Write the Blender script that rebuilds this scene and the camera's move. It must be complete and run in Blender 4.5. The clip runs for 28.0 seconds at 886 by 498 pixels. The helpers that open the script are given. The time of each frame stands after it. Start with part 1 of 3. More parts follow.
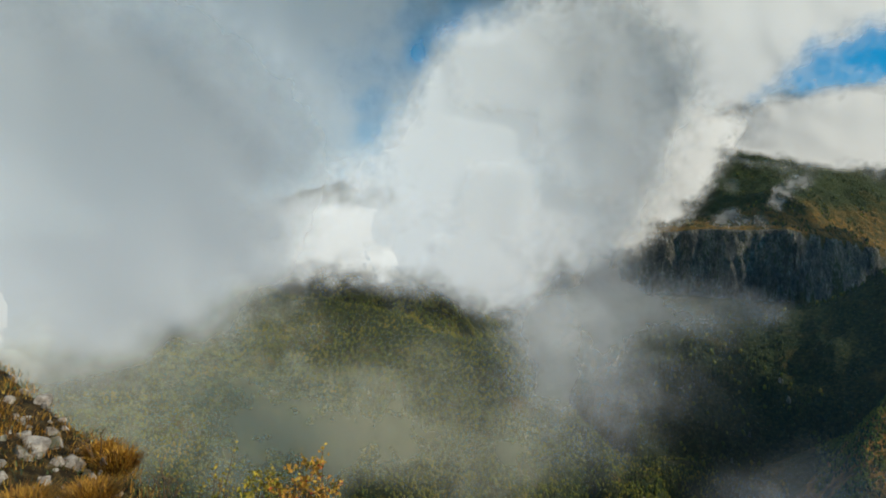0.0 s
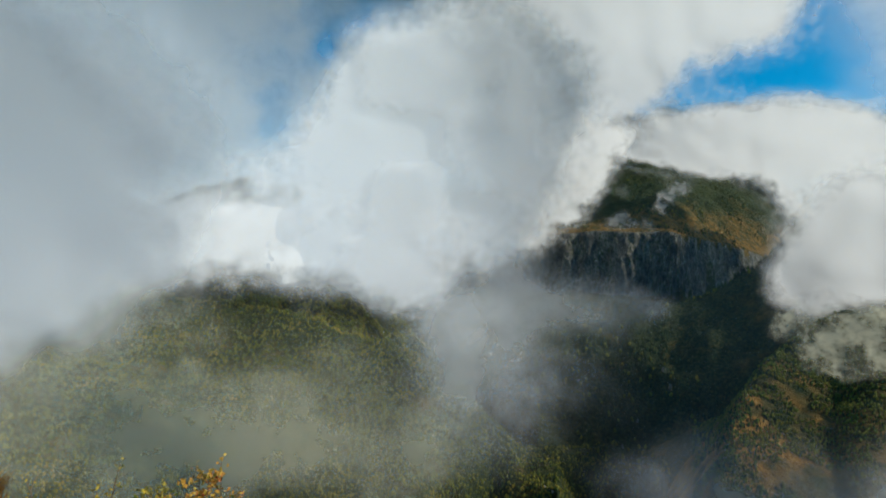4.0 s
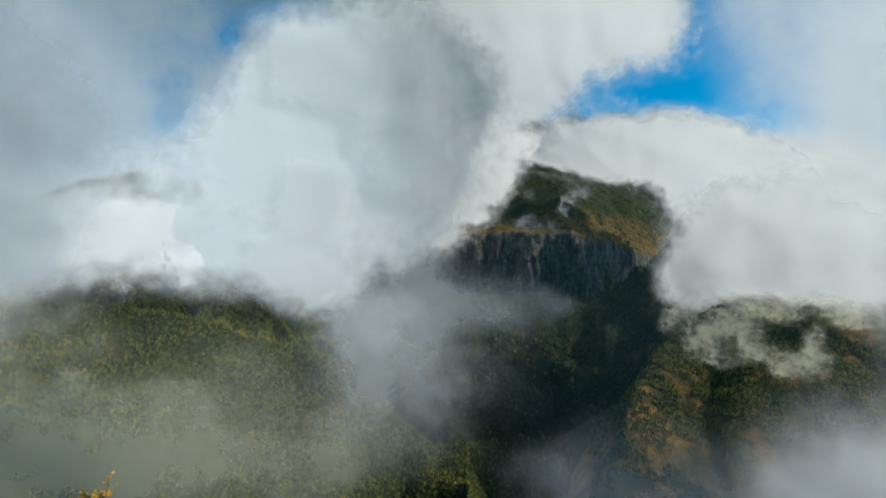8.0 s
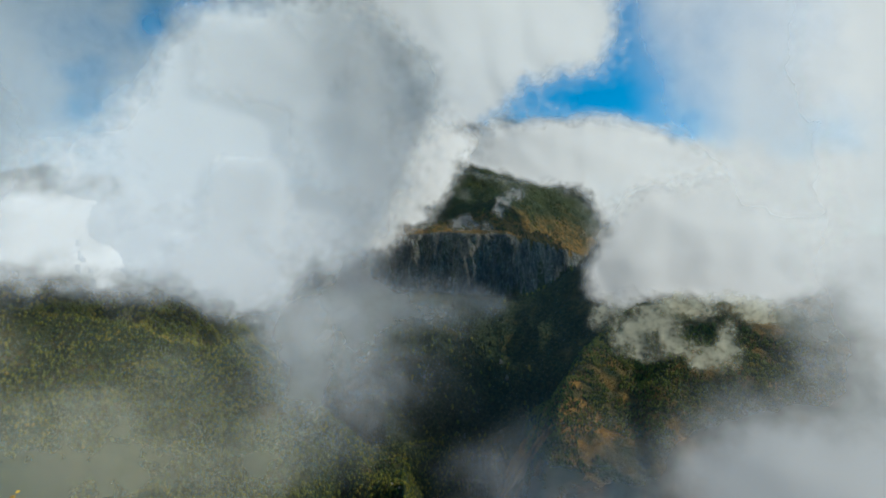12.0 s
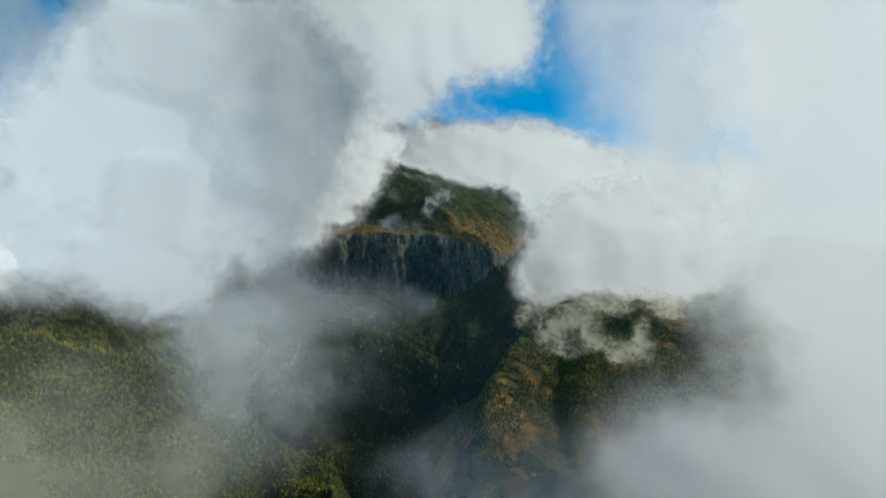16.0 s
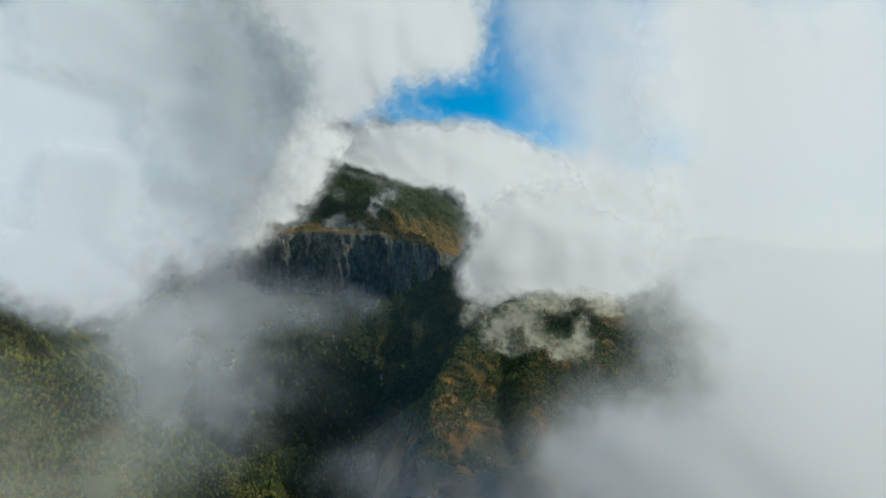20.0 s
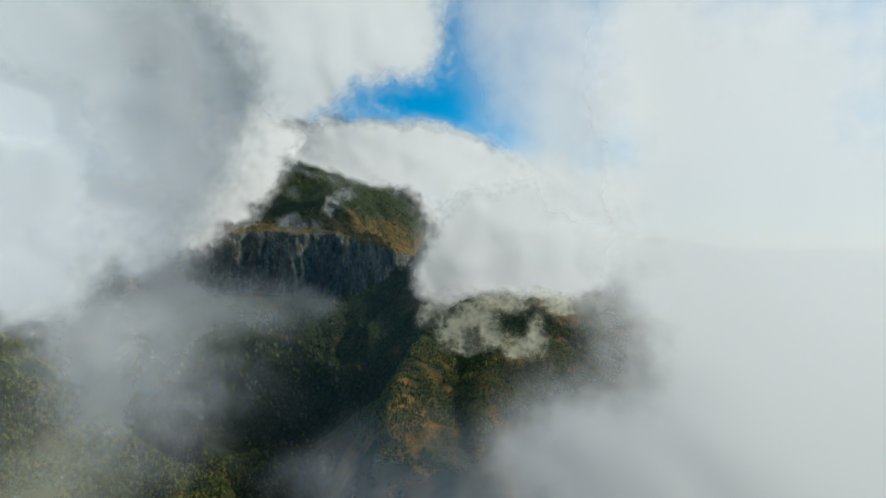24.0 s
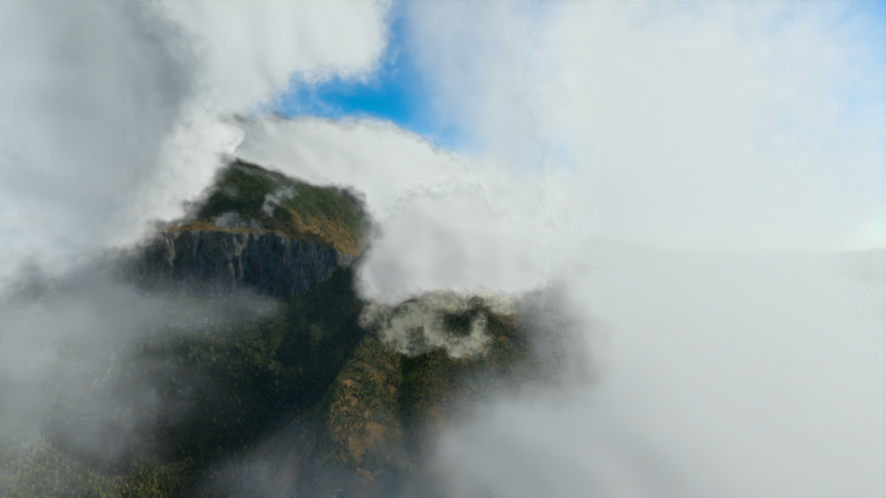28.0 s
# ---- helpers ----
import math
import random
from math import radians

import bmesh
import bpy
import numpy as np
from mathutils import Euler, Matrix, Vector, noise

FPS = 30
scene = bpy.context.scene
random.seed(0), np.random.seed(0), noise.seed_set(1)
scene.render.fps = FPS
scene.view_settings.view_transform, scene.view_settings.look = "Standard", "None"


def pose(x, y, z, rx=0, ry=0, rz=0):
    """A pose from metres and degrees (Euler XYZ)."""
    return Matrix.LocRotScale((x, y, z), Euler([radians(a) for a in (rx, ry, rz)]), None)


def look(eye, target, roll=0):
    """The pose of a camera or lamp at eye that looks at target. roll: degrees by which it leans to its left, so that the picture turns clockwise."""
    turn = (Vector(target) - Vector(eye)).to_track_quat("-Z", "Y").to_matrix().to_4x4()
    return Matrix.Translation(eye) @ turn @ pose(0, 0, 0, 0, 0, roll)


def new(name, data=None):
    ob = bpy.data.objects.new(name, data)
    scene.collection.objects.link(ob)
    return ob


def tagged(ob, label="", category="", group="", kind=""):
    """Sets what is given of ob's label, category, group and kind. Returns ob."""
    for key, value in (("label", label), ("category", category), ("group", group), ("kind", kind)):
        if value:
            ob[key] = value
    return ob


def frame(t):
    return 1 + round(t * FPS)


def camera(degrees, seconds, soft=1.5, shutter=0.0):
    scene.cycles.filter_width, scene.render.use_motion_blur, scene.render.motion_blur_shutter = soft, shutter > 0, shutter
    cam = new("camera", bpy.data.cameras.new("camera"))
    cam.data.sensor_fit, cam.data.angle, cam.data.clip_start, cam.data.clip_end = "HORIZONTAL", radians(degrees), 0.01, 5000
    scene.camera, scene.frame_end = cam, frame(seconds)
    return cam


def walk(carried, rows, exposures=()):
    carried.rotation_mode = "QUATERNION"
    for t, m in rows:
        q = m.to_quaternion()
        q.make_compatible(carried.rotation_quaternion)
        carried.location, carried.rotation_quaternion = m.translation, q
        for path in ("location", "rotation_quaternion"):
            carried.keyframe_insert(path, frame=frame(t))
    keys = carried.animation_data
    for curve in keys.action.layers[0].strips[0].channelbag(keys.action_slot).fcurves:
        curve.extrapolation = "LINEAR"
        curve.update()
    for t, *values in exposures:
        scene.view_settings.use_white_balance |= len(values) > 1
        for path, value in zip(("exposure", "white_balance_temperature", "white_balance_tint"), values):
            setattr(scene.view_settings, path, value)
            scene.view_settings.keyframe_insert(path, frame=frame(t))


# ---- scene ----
# The lookout stands at the origin; bearings run clockwise in degrees from +Y, heights are relative to the lens.
LENS = 79.85
cam = camera(LENS, 28.0, soft=1.8)
TURN = [(0, 0), (0.5, 1.53), (1, 3.02), (1.5, 4.77), (2, 6.29), (2.5, 7.26), (3.5, 9.05), (4.5, 10.89), (5, 12.26), (5.5, 13.68), (6, 15.27),
        (6.5, 16.53), (7, 17.57), (7.5, 18.4), (8, 19.38), (9, 21.21), (10, 22.83), (11, 24.46), (12, 26.2), (12.5, 26.98), (13.5, 28.75),
        (14.5, 30.61), (15, 31.73), (16, 33.84), (17, 35.54), (18, 37.05), (19, 38.43), (20, 39.73), (21, 40.91), (21.5, 41.41),
        (22.5, 42.6), (23.5, 43.79), (24, 44.44), (25, 45.73), (26, 47.03), (27, 48.77), (28, 50.48)]
walk(cam, [(t, pose(0, 0, 0, 90.66, 0.07, -a)) for t, a in TURN], [(0, 0.2, 7150, 5), (6, 0.18, 6600, 4), (15, 0.16, 6500, 3), (20, 0.18, 6550, 3), (28, 0.24, 6750, 4)])
scene.cycles.transparent_max_bounces = 96

# ---- light: morning sun from beyond the valley's far side ----
SUN_BEARING, SUN_HEIGHT = 116.0, 31.0


def way(bearing, height):
    b, h = np.radians(bearing), np.radians(height)
    return np.stack(np.broadcast_arrays(np.sin(b) * np.cos(h), np.cos(b) * np.cos(h), np.sin(h)), -1)


world = bpy.data.worlds.new("sky")
scene.world = world
world.use_nodes = True
wn = world.node_tree
sky = wn.nodes.new("ShaderNodeTexSky")
sky.sky_type, sky.sun_disc = "NISHITA", False
sky.sun_elevation, sky.sun_rotation = radians(SUN_HEIGHT), radians(SUN_BEARING)
sky.altitude, sky.air_density, sky.dust_density, sky.ozone_density = 2500, 1.0, 0.0, 1.2
deeper = wn.nodes.new("ShaderNodeHueSaturation")
deeper.inputs["Saturation"].default_value = 1.8
deeper.inputs["Value"].default_value = 0.86
deeper.inputs["Hue"].default_value = 0.488
wn.links.new(sky.outputs[0], deeper.inputs["Color"])
wn.links.new(deeper.outputs[0], wn.nodes["Background"].inputs[0])
wn.nodes["Background"].inputs[1].default_value = 0.15
sun = new("sun", bpy.data.lights.new("sun", "SUN"))
sun.data.energy, sun.data.angle, sun.data.color = 2.8, radians(5), (1.0, 0.96, 0.89)
sun.matrix_world = look(tuple(way(SUN_BEARING, SUN_HEIGHT) * 100), (0, 0, 0))


# ---- noise ----
def lattice(ix, iy, iz, seed):
    h = (ix.astype(np.int64) * 374761393 + iy.astype(np.int64) * 668265263 + iz.astype(np.int64) * 2147483647 + seed * 1274126177) & 0xFFFFFFFF
    h = ((h ^ (h >> 13)) * 1274126177) & 0xFFFFFFFF
    h = ((h ^ (h >> 16)) * 2246822519) & 0xFFFFFFFF
    return ((h ^ (h >> 15)) & 0xFFFFFF) / 0xFFFFFF


def soft_noise(x, y, z=0.0, seed=0):
    x, y, z = np.broadcast_arrays(np.asarray(x, float), y, z)
    ix, iy, iz = np.floor(x), np.floor(y), np.floor(z)
    u, v, w = x - ix, y - iy, z - iz
    u, v, w = u * u * (3 - 2 * u), v * v * (3 - 2 * v), w * w * (3 - 2 * w)
    flat = not np.any(z)
    total = 0
    for dz in ((0,) if flat else (0, 1)):
        a = lattice(ix, iy, iz + dz, seed) * (1 - u) + lattice(ix + 1, iy, iz + dz, seed) * u
        b = lattice(ix, iy + 1, iz + dz, seed) * (1 - u) + lattice(ix + 1, iy + 1, iz + dz, seed) * u
        layer = a * (1 - v) + b * v
        total = layer if flat else total + layer * (w if dz else 1 - w)
    return total * 2 - 1


def fbm(x, y, z=0.0, seed=0, octaves=5, rough=0.5):
    total, amp = 0, 1.0
    for k in range(octaves):
        total = total + amp * soft_noise(np.asarray(x) * 2 ** k, np.asarray(y) * 2 ** k, np.asarray(z) * 2 ** k, seed + 17 * k)
        amp *= rough
    return total


# ---- materials ----
def nodes_of(name):
    m = bpy.data.materials.new(name)
    m.use_nodes = True
    return m, m.node_tree, m.node_tree.nodes["Principled BSDF"]


def add(nt, kind, **values):
    n = nt.nodes.new(kind)
    for key, value in values.items():
        if key in ("Scale", "Detail", "Roughness", "Fac", "Strength", "Distance", "Value", "Color", "Distortion", "W", "Height"):
            n.inputs[key].default_value = value
        elif key == "attribute_name":
            n.attribute_name = value
        elif key == "data_type":
            n.data_type = value
        elif key == "operation":
            n.operation = value
        elif key == "use_clamp":
            n.use_clamp = value
        elif key == "interpolation_type":
            n.interpolation_type = value
    return n


def ramp(nt, fac, stops):
    n = nt.nodes.new("ShaderNodeValToRGB")
    while len(n.color_ramp.elements) < len(stops):
        n.color_ramp.elements.new(0.5)
    for e, (at, c) in zip(n.color_ramp.elements, stops):
        e.position, e.color = at, (*c, 1) if len(c) == 3 else c
    nt.links.new(fac, n.inputs[0])
    return n.outputs[0]


def blend(nt, fac, a, b):
    n = add(nt, "ShaderNodeMix", data_type="RGBA")
    nt.links.new(fac, n.inputs[0])
    for s, v in ((n.inputs[6], a), (n.inputs[7], b)):
        if isinstance(v, tuple):
            s.default_value = (*v, 1)
        else:
            nt.links.new(v, s)
    return n.outputs[2]


def sums(nt, op, a, b=None, c=None, clamp=False):
    n = add(nt, "ShaderNodeMath", operation=op, use_clamp=clamp)
    for s, v in zip(n.inputs, (a, b, c)):
        if v is None:
            continue
        if isinstance(v, (int, float)):
            s.default_value = v
        else:
            nt.links.new(v, s)
    return n.outputs[0]


def grain(nt, scale, detail=6, rough=0.6, stretch=None):
    p = add(nt, "ShaderNodeNewGeometry").outputs["Position"]
    if stretch:
        mp = add(nt, "ShaderNodeMapping")
        mp.inputs["Scale"].default_value = stretch
        nt.links.new(p, mp.inputs[0])
        p = mp.outputs[0]
    n = add(nt, "ShaderNodeTexNoise", Scale=scale, Detail=detail, Roughness=rough)
    nt.links.new(p, n.inputs["Vector"])
    return n.outputs[0]


def bump(nt, bsdf, height, strength, distance):
    b = add(nt, "ShaderNodeBump", Strength=strength, Distance=distance)
    nt.links.new(height, b.inputs["Height"])
    nt.links.new(b.outputs[0], bsdf.inputs["Normal"])


def ground_material():
    m, nt, bsdf = nodes_of("mountain_ground")
    heath = add(nt, "ShaderNodeAttribute", attribute_name="heath").outputs["Fac"]
    rock = add(nt, "ShaderNodeAttribute", attribute_name="rock").outputs["Fac"]
    near = add(nt, "ShaderNodeAttribute", attribute_name="near").outputs["Fac"]
    fine, broad, mid = grain(nt, 0.12), grain(nt, 0.011), grain(nt, 0.035, 8)
    forest = ramp(nt, fine, [(0.3, (0.013, 0.024, 0.01)), (0.5, (0.03, 0.044, 0.014)), (0.7, (0.08, 0.074, 0.02))])
    dry = ramp(nt, mid, [(0.28, (0.03, 0.045, 0.012)), (0.43, (0.15, 0.09, 0.022)), (0.55, (0.33, 0.15, 0.026)), (0.72, (0.42, 0.24, 0.06))])
    streak = grain(nt, 0.05, 9, 0.66, (1, 1, 0.6))
    speck = grain(nt, 0.16, 4, 0.6, (1, 1, 0.5))
    stone = ramp(nt, streak, [(0.3, (0.05, 0.048, 0.045)), (0.46, (0.13, 0.118, 0.1)), (0.56, (0.2, 0.175, 0.14)), (0.7, (0.36, 0.31, 0.245))])
    stone = blend(nt, ramp(nt, speck, [(0.5, (0, 0, 0)), (0.58, (1, 1, 1))]), stone, (0.07, 0.075, 0.03))
    slab = grain(nt, 0.013, 6, 0.6, (1.2, 1.2, 0.6))
    stone = blend(nt, ramp(nt, slab, [(0.4, (1, 1, 1)), (0.56, (0, 0, 0))]), stone, ramp(nt, streak, [(0.35, (0.02, 0.024, 0.022)), (0.6, (0.1, 0.098, 0.085))]))
    base = blend(nt, sums(nt, "ADD", heath, sums(nt, "MULTIPLY_ADD", broad, 1.2, -0.6), clamp=True), forest, dry)
    ragged = sums(nt, "MULTIPLY_ADD", sums(nt, "SUBTRACT", mid, 0.5), 1.6, rock)
    base = blend(nt, ramp(nt, ragged, [(0.42, (0, 0, 0)), (0.6, (1, 1, 1))]), base, stone)
    soil_n = grain(nt, 9.0, 8, 0.65)
    soil = ramp(nt, soil_n, [(0.3, (0.014, 0.011, 0.007)), (0.5, (0.05, 0.033, 0.014)), (0.62, (0.13, 0.08, 0.025)), (0.75, (0.24, 0.2, 0.16))])
    base = blend(nt, near, base, soil)
    nt.links.new(base, bsdf.inputs["Base Color"])
    bsdf.inputs["Roughness"].default_value = 0.95
    bsdf.inputs["Specular IOR Level"].default_value = 0.15
    height = blend(nt, near, sums(nt, "MULTIPLY", streak, 30.0), sums(nt, "MULTIPLY", soil_n, 0.12))
    bump(nt, bsdf, height, 0.8, 1.0)
    return m


def leaf_material(name, stops):
    m, nt, bsdf = nodes_of(name)
    isle = add(nt, "ShaderNodeNewGeometry").outputs["Random Per Island"]
    patch = grain(nt, 0.012, 3)
    mixed = sums(nt, "ADD", sums(nt, "MULTIPLY", isle, 0.3), sums(nt, "MULTIPLY_ADD", patch, 1.7, -0.48), clamp=True)
    nt.links.new(ramp(nt, mixed, stops), bsdf.inputs["Base Color"])
    bsdf.inputs["Roughness"].default_value = 0.8
    bsdf.inputs["Specular IOR Level"].default_value = 0.2
    return m


def cloud_material(name, colour):
    m, nt, bsdf = nodes_of(name)
    nt.nodes.remove(bsdf)
    out = nt.nodes["Material Output"]
    body = add(nt, "ShaderNodeAttribute", attribute_name="body").outputs["Fac"]
    thick = add(nt, "ShaderNodeAttribute", attribute_name="thick").outputs["Fac"]
    fray = add(nt, "ShaderNodeAttribute", attribute_name="fray").outputs["Fac"]
    where = add(nt, "ShaderNodeAttribute", attribute_name="curl").outputs["Vector"]
    n = add(nt, "ShaderNodeTexNoise", Scale=1.0, Detail=4.0, Roughness=0.5, Distortion=0.2)
    nt.links.new(where, n.inputs["Vector"])
    ragged = sums(nt, "MULTIPLY", sums(nt, "SUBTRACT", n.outputs[0], 0.5), fray)
    # the vapour frays where it is thin and closes where it is full
    loose = sums(nt, "MULTIPLY", sums(nt, "MINIMUM", body, 0.5), 2.0)
    full = sums(nt, "MULTIPLY_ADD", ragged, loose, body)
    fade = add(nt, "ShaderNodeMapRange", interpolation_type="SMOOTHSTEP")
    nt.links.new(full, fade.inputs[0])
    fade.inputs[1].default_value, fade.inputs[2].default_value = 0.06, 1.0
    alpha = sums(nt, "MULTIPLY", fade.outputs[0], thick)
    white = add(nt, "ShaderNodeBsdfDiffuse", Color=colour)
    clear = add(nt, "ShaderNodeBsdfTransparent")
    glow = add(nt, "ShaderNodeBsdfTranslucent", Color=colour)
    # droplets scatter sunlight to all sides, so the surface's own slope counts for little
    for shader, sign in ((white, 1), (glow, -1)):
        lean = add(nt, "ShaderNodeCombineXYZ")
        for socket, value in zip(lean.inputs, way(SUN_BEARING, SUN_HEIGHT) * sign):
            socket.default_value = float(value)
        nt.links.new(lean.outputs[0], shader.inputs["Normal"])
    shape = [add(nt, kind, Color=colour) for kind in ("ShaderNodeBsdfDiffuse", "ShaderNodeBsdfTranslucent")]
    around, formed, both = (add(nt, "ShaderNodeMixShader", Fac=f) for f in (0.34, 0.45, 0.36))
    for pair, into in (((white, glow), around), (shape, formed), ((around, formed), both)):
        nt.links.new(pair[0].outputs[0], into.inputs[1])
        nt.links.new(pair[1].outputs[0], into.inputs[2])
    mix = add(nt, "ShaderNodeMixShader")
    nt.links.new(alpha, mix.inputs[0])
    nt.links.new(clear.outputs[0], mix.inputs[1])
    nt.links.new(both.outputs[0], mix.inputs[2])
    nt.links.new(mix.outputs[0], out.inputs[0])
    return m


GROUND = ground_material()
CONIFER = leaf_material("conifer_needles", [(0.1, (0.014, 0.028, 0.011)), (0.5, (0.034, 0.052, 0.016)), (0.9, (0.075, 0.082, 0.019))])
BROADLEAF = leaf_material("autumn_leaves", [(0.1, (0.058, 0.082, 0.012)), (0.5, (0.125, 0.128, 0.016)), (0.78, (0.19, 0.155, 0.02)), (0.97, (0.27, 0.165, 0.022))])
VAPOUR = cloud_material("cloud_vapour", (0.875, 0.88, 0.9, 1))
# painted distance haze: its blue stands in for scattered skylight
BLUE_HAZE = cloud_material("painted_blue_haze", (0.32, 0.6, 0.95, 1))
# vapour coloured yellow to paint in the warm sunlight on it
SUN_TINTED_MIST = cloud_material("sun_tinted_mist", (0.87, 0.84, 0.66, 1))


# ---- ground: one sheet from the lookout to the horizon ----
def along(bearing, *pairs):
    return np.interp(bearing, [p[0] for p in pairs], [p[1] for p in pairs])


def ridge(r, crest_r, crest_angle, front, back, rounding=25.0):
    top = crest_r * np.tan(np.radians(crest_angle))
    d = r - crest_r
    d = np.sign(d) * (np.sqrt(d * d + rounding ** 2) - rounding)
    return top + np.where(d < 0, front * d, -back * d)


def cliff_bend(b):
    return along(b, (-60, 200), (15, 60), (25, 0), (30.5, 0), (32, 25), (35, 220), (39, 560), (44, 950), (60, 1300))


def spine(x, y, line, left, right):
    """The height of a spur whose crest runs down the line of (bearing, distance, height) points; its two flanks fall at the slopes left and right."""
    near, z = np.full(x.shape, 1e9), np.full(x.shape, -1e9)
    spots = [(r * math.sin(radians(b)), r * math.cos(radians(b)), h) for b, r, h in line]
    for (x0, y0, h0), (x1, y1, h1) in zip(spots, spots[1:]):
        dx, dy = x1 - x0, y1 - y0
        t = np.clip(((x - x0) * dx + (y - y0) * dy) / (dx * dx + dy * dy), 0, 1)
        px, py = x - x0 - t * dx, y - y0 - t * dy
        d = np.hypot(px, py)
        turn = dx * py - dy * px
        h = h0 + t * (h1 - h0) - np.where(turn < 0, left, right) * (np.sqrt(d * d + 100) - 10)
        closer = d < near
        near, z = np.where(closer, d, near), np.where(closer, h, z)
    return z


def land(b, r):
    """Height above the lens at bearing b and distance r, and how rocky, heathy and near the ground is there."""
    x, y = r * np.sin(np.radians(b)), r * np.cos(np.radians(b))
    wild = fbm(x / 420, y / 420, 0, 3, 6, 0.52)
    rough = fbm(x / 90, y / 90, 0, 9, 5, 0.55)
    floor = -470 + 30 * wild
    # the wooded shoulder below the lookout
    a_el = along(b, (-60, -3), (-20, -3.8), (-13.7, -4.3), (-8.7, -5.1), (0.3, -8.4), (7.1, -10.4), (12, -14.5), (16, -19.5), (19, -23), (22, -24.3), (24, -30), (30, -45))
    a_r = along(b, (-60, 1600), (-10, 1450), (0, 1300), (7, 1150), (15, 950), (18, 800), (22, 640), (26, 560))
    # drop added below the crest so that a band of shade falls there
    brink = np.clip((a_r - r) / 70, 0, 6)
    shoulder = ridge(r, a_r, a_el, 0.17, 0.35) - along(b, (-34, 30), (-24, 60), (-16, 85), (-8, 62), (-2, 30), (5, 0)) * (1 - np.exp(-brink)) + 12 * rough + 18 * wild * np.clip(r / 900, 0, 1)
    # sunlit hill behind it
    b_el = along(b, (-70, 2), (-5, 1), (1, -1.5), (3.5, -4.5), (7, -8.5), (12, -13), (18, -20))
    hill = ridge(r, 2150 + 60 * wild, b_el, 0.42, 0.5) + 26 * rough + 40 * wild
    # the cliff with the plateau mountain above
    c_r = 2450 + 30 * fbm(b / 2.2, r / 900, 0, 21, 5, 0.5) + cliff_bend(b - 2.6 * (1 - np.clip((r - 2450 - cliff_bend(b)) / 70, 0, 1)) + 0.2 * rough)
    foot = c_r * np.tan(np.radians(along(b, (-60, -3), (20, -3.6), (33, -4.2), (36, -4.0), (41, -2.5), (60, -4))))
    brow = c_r * np.tan(np.radians(along(b, (-60, -2.4), (10, -2.8), (18, 1.2), (20, 1.9), (26, 2.5), (30, 2.3), (33, 2.3), (36, 1.5), (38.5, 0.6), (41, -0.2), (44, -0.2), (60, 0.3))))
    peak = 4300 * np.tan(np.radians(along(b, (-60, 0), (-24, 2), (-11, 8.2), (0, 6), (15, 7), (24, 9.5), (30, 11.0), (36, 10.2), (41, 8.8), (44, 5), (47, 3.2), (60, 2), (75, 0), (100, 0))))
    q = r - c_r
    q = q + np.where(np.abs(q - 40) < 90, 1 - np.abs(q - 40) / 90, 0) * (22 * fbm(b * 0.9 + q / 45, q / 30 - b * 0.3, 0, 41, 5, 0.6) - 26 * np.abs(fbm(b * 0.7 - q / 60, q / 55, 0, 43, 4, 0.6)))
    table = np.where(q < 0, foot + 0.55 * q, np.where(q < 70, foot + (brow - foot) * np.clip(q / 70, 0, 1) ** 0.8,
                     brow + (peak - brow) * np.clip((q - 70) / (4300 - c_r - 70), 0, 1) ** 1.05))
    table = np.where(r > 4300, peak - 0.2 * (r - 4300), table)
    table = table + np.where(q > 70, 1, 0.2) * (30 * wild + 14 * rough + 22 * np.abs(fbm(x / 260 + y / 500, y / 160, 0, 91, 4))) * np.clip(np.abs(q - 70) / 200, 0, 1)
    # dark flank of the mountain across the gorge
    d_el = along(b, (10, -20), (20, -10), (28, -7.2), (33, -5.2), (36, -3.6), (40.8, -0.4), (44, 3.0), (47, 2.6), (60, 2), (75, 0), (110, 0))
    d_r = along(b, (10, 1500), (28, 1750), (40, 1900), (50, 2150), (110, 2300))
    flank = ridge(r, d_r, d_el, along(b, (20, 0.5), (30, 0.75), (40, 0.9), (60, 0.8)), 0.6) + (16 * rough + 22 * wild) * np.clip((r - 700) / 600, 0, 1)
    # the heath-covered spur
    spur = np.maximum(spine(x, y, [(48, 1750, -110), (42.5, 1330, -200), (40.2, 1130, -232), (38.6, 960, -280), (37.3, 830, -316), (35, 600, -420)], 1.7, 0.42),
                      spine(x, y, [(57, 1800, -90), (52.5, 1500, -150), (49.5, 1220, -212), (48, 1020, -290), (46.5, 800, -400)], 0.6, 0.45)) + 9 * rough + 10 * wild
    z = np.maximum.reduce([floor, shoulder, hill, table, flank, spur])
    which = np.argmax(np.stack([floor, shoulder, hill, table, flank, spur]), 0)
    # the lookout's own knoll, and the drop below it
    edge = along(b, (-180, 60), (-110, 30), (-70, 12), (-46, 8.6), (-40, 7.2), (-36, 6.0), (-32, 4.9), (-28, 4.0), (-24, 3.0), (-16, 2.5), (40, 2.4), (100, 2.4), (130, 20), (180, 60))
    knoll_top = -1.62 - 0.02 * r + 0.07 * fbm(x / 1.1, y / 1.1, 0, 51, 5) + along(b, (-60, 0.9), (-44, 0.85), (-40, 0.6), (-38.1, 0.38), (-35.7, 0.2), (-34.3, 0.11), (-31.9, 0.1), (-29.9, 0.06), (-27, 0), (-24, 0), (120, 0), (180, 3)) * np.clip(r / edge, 0, 1.2)
    over = np.maximum(r - edge, 0)
    knoll = knoll_top - np.where(over < 1, 0.9 * over ** 2, 0.9 + 1.5 * (over - 1)) + np.clip(over / 30, 0, 1) * 6 * rough
    z_all = np.where(r < 90, knoll, np.maximum(knoll, z))
    own = (knoll >= z) | (r < 90)
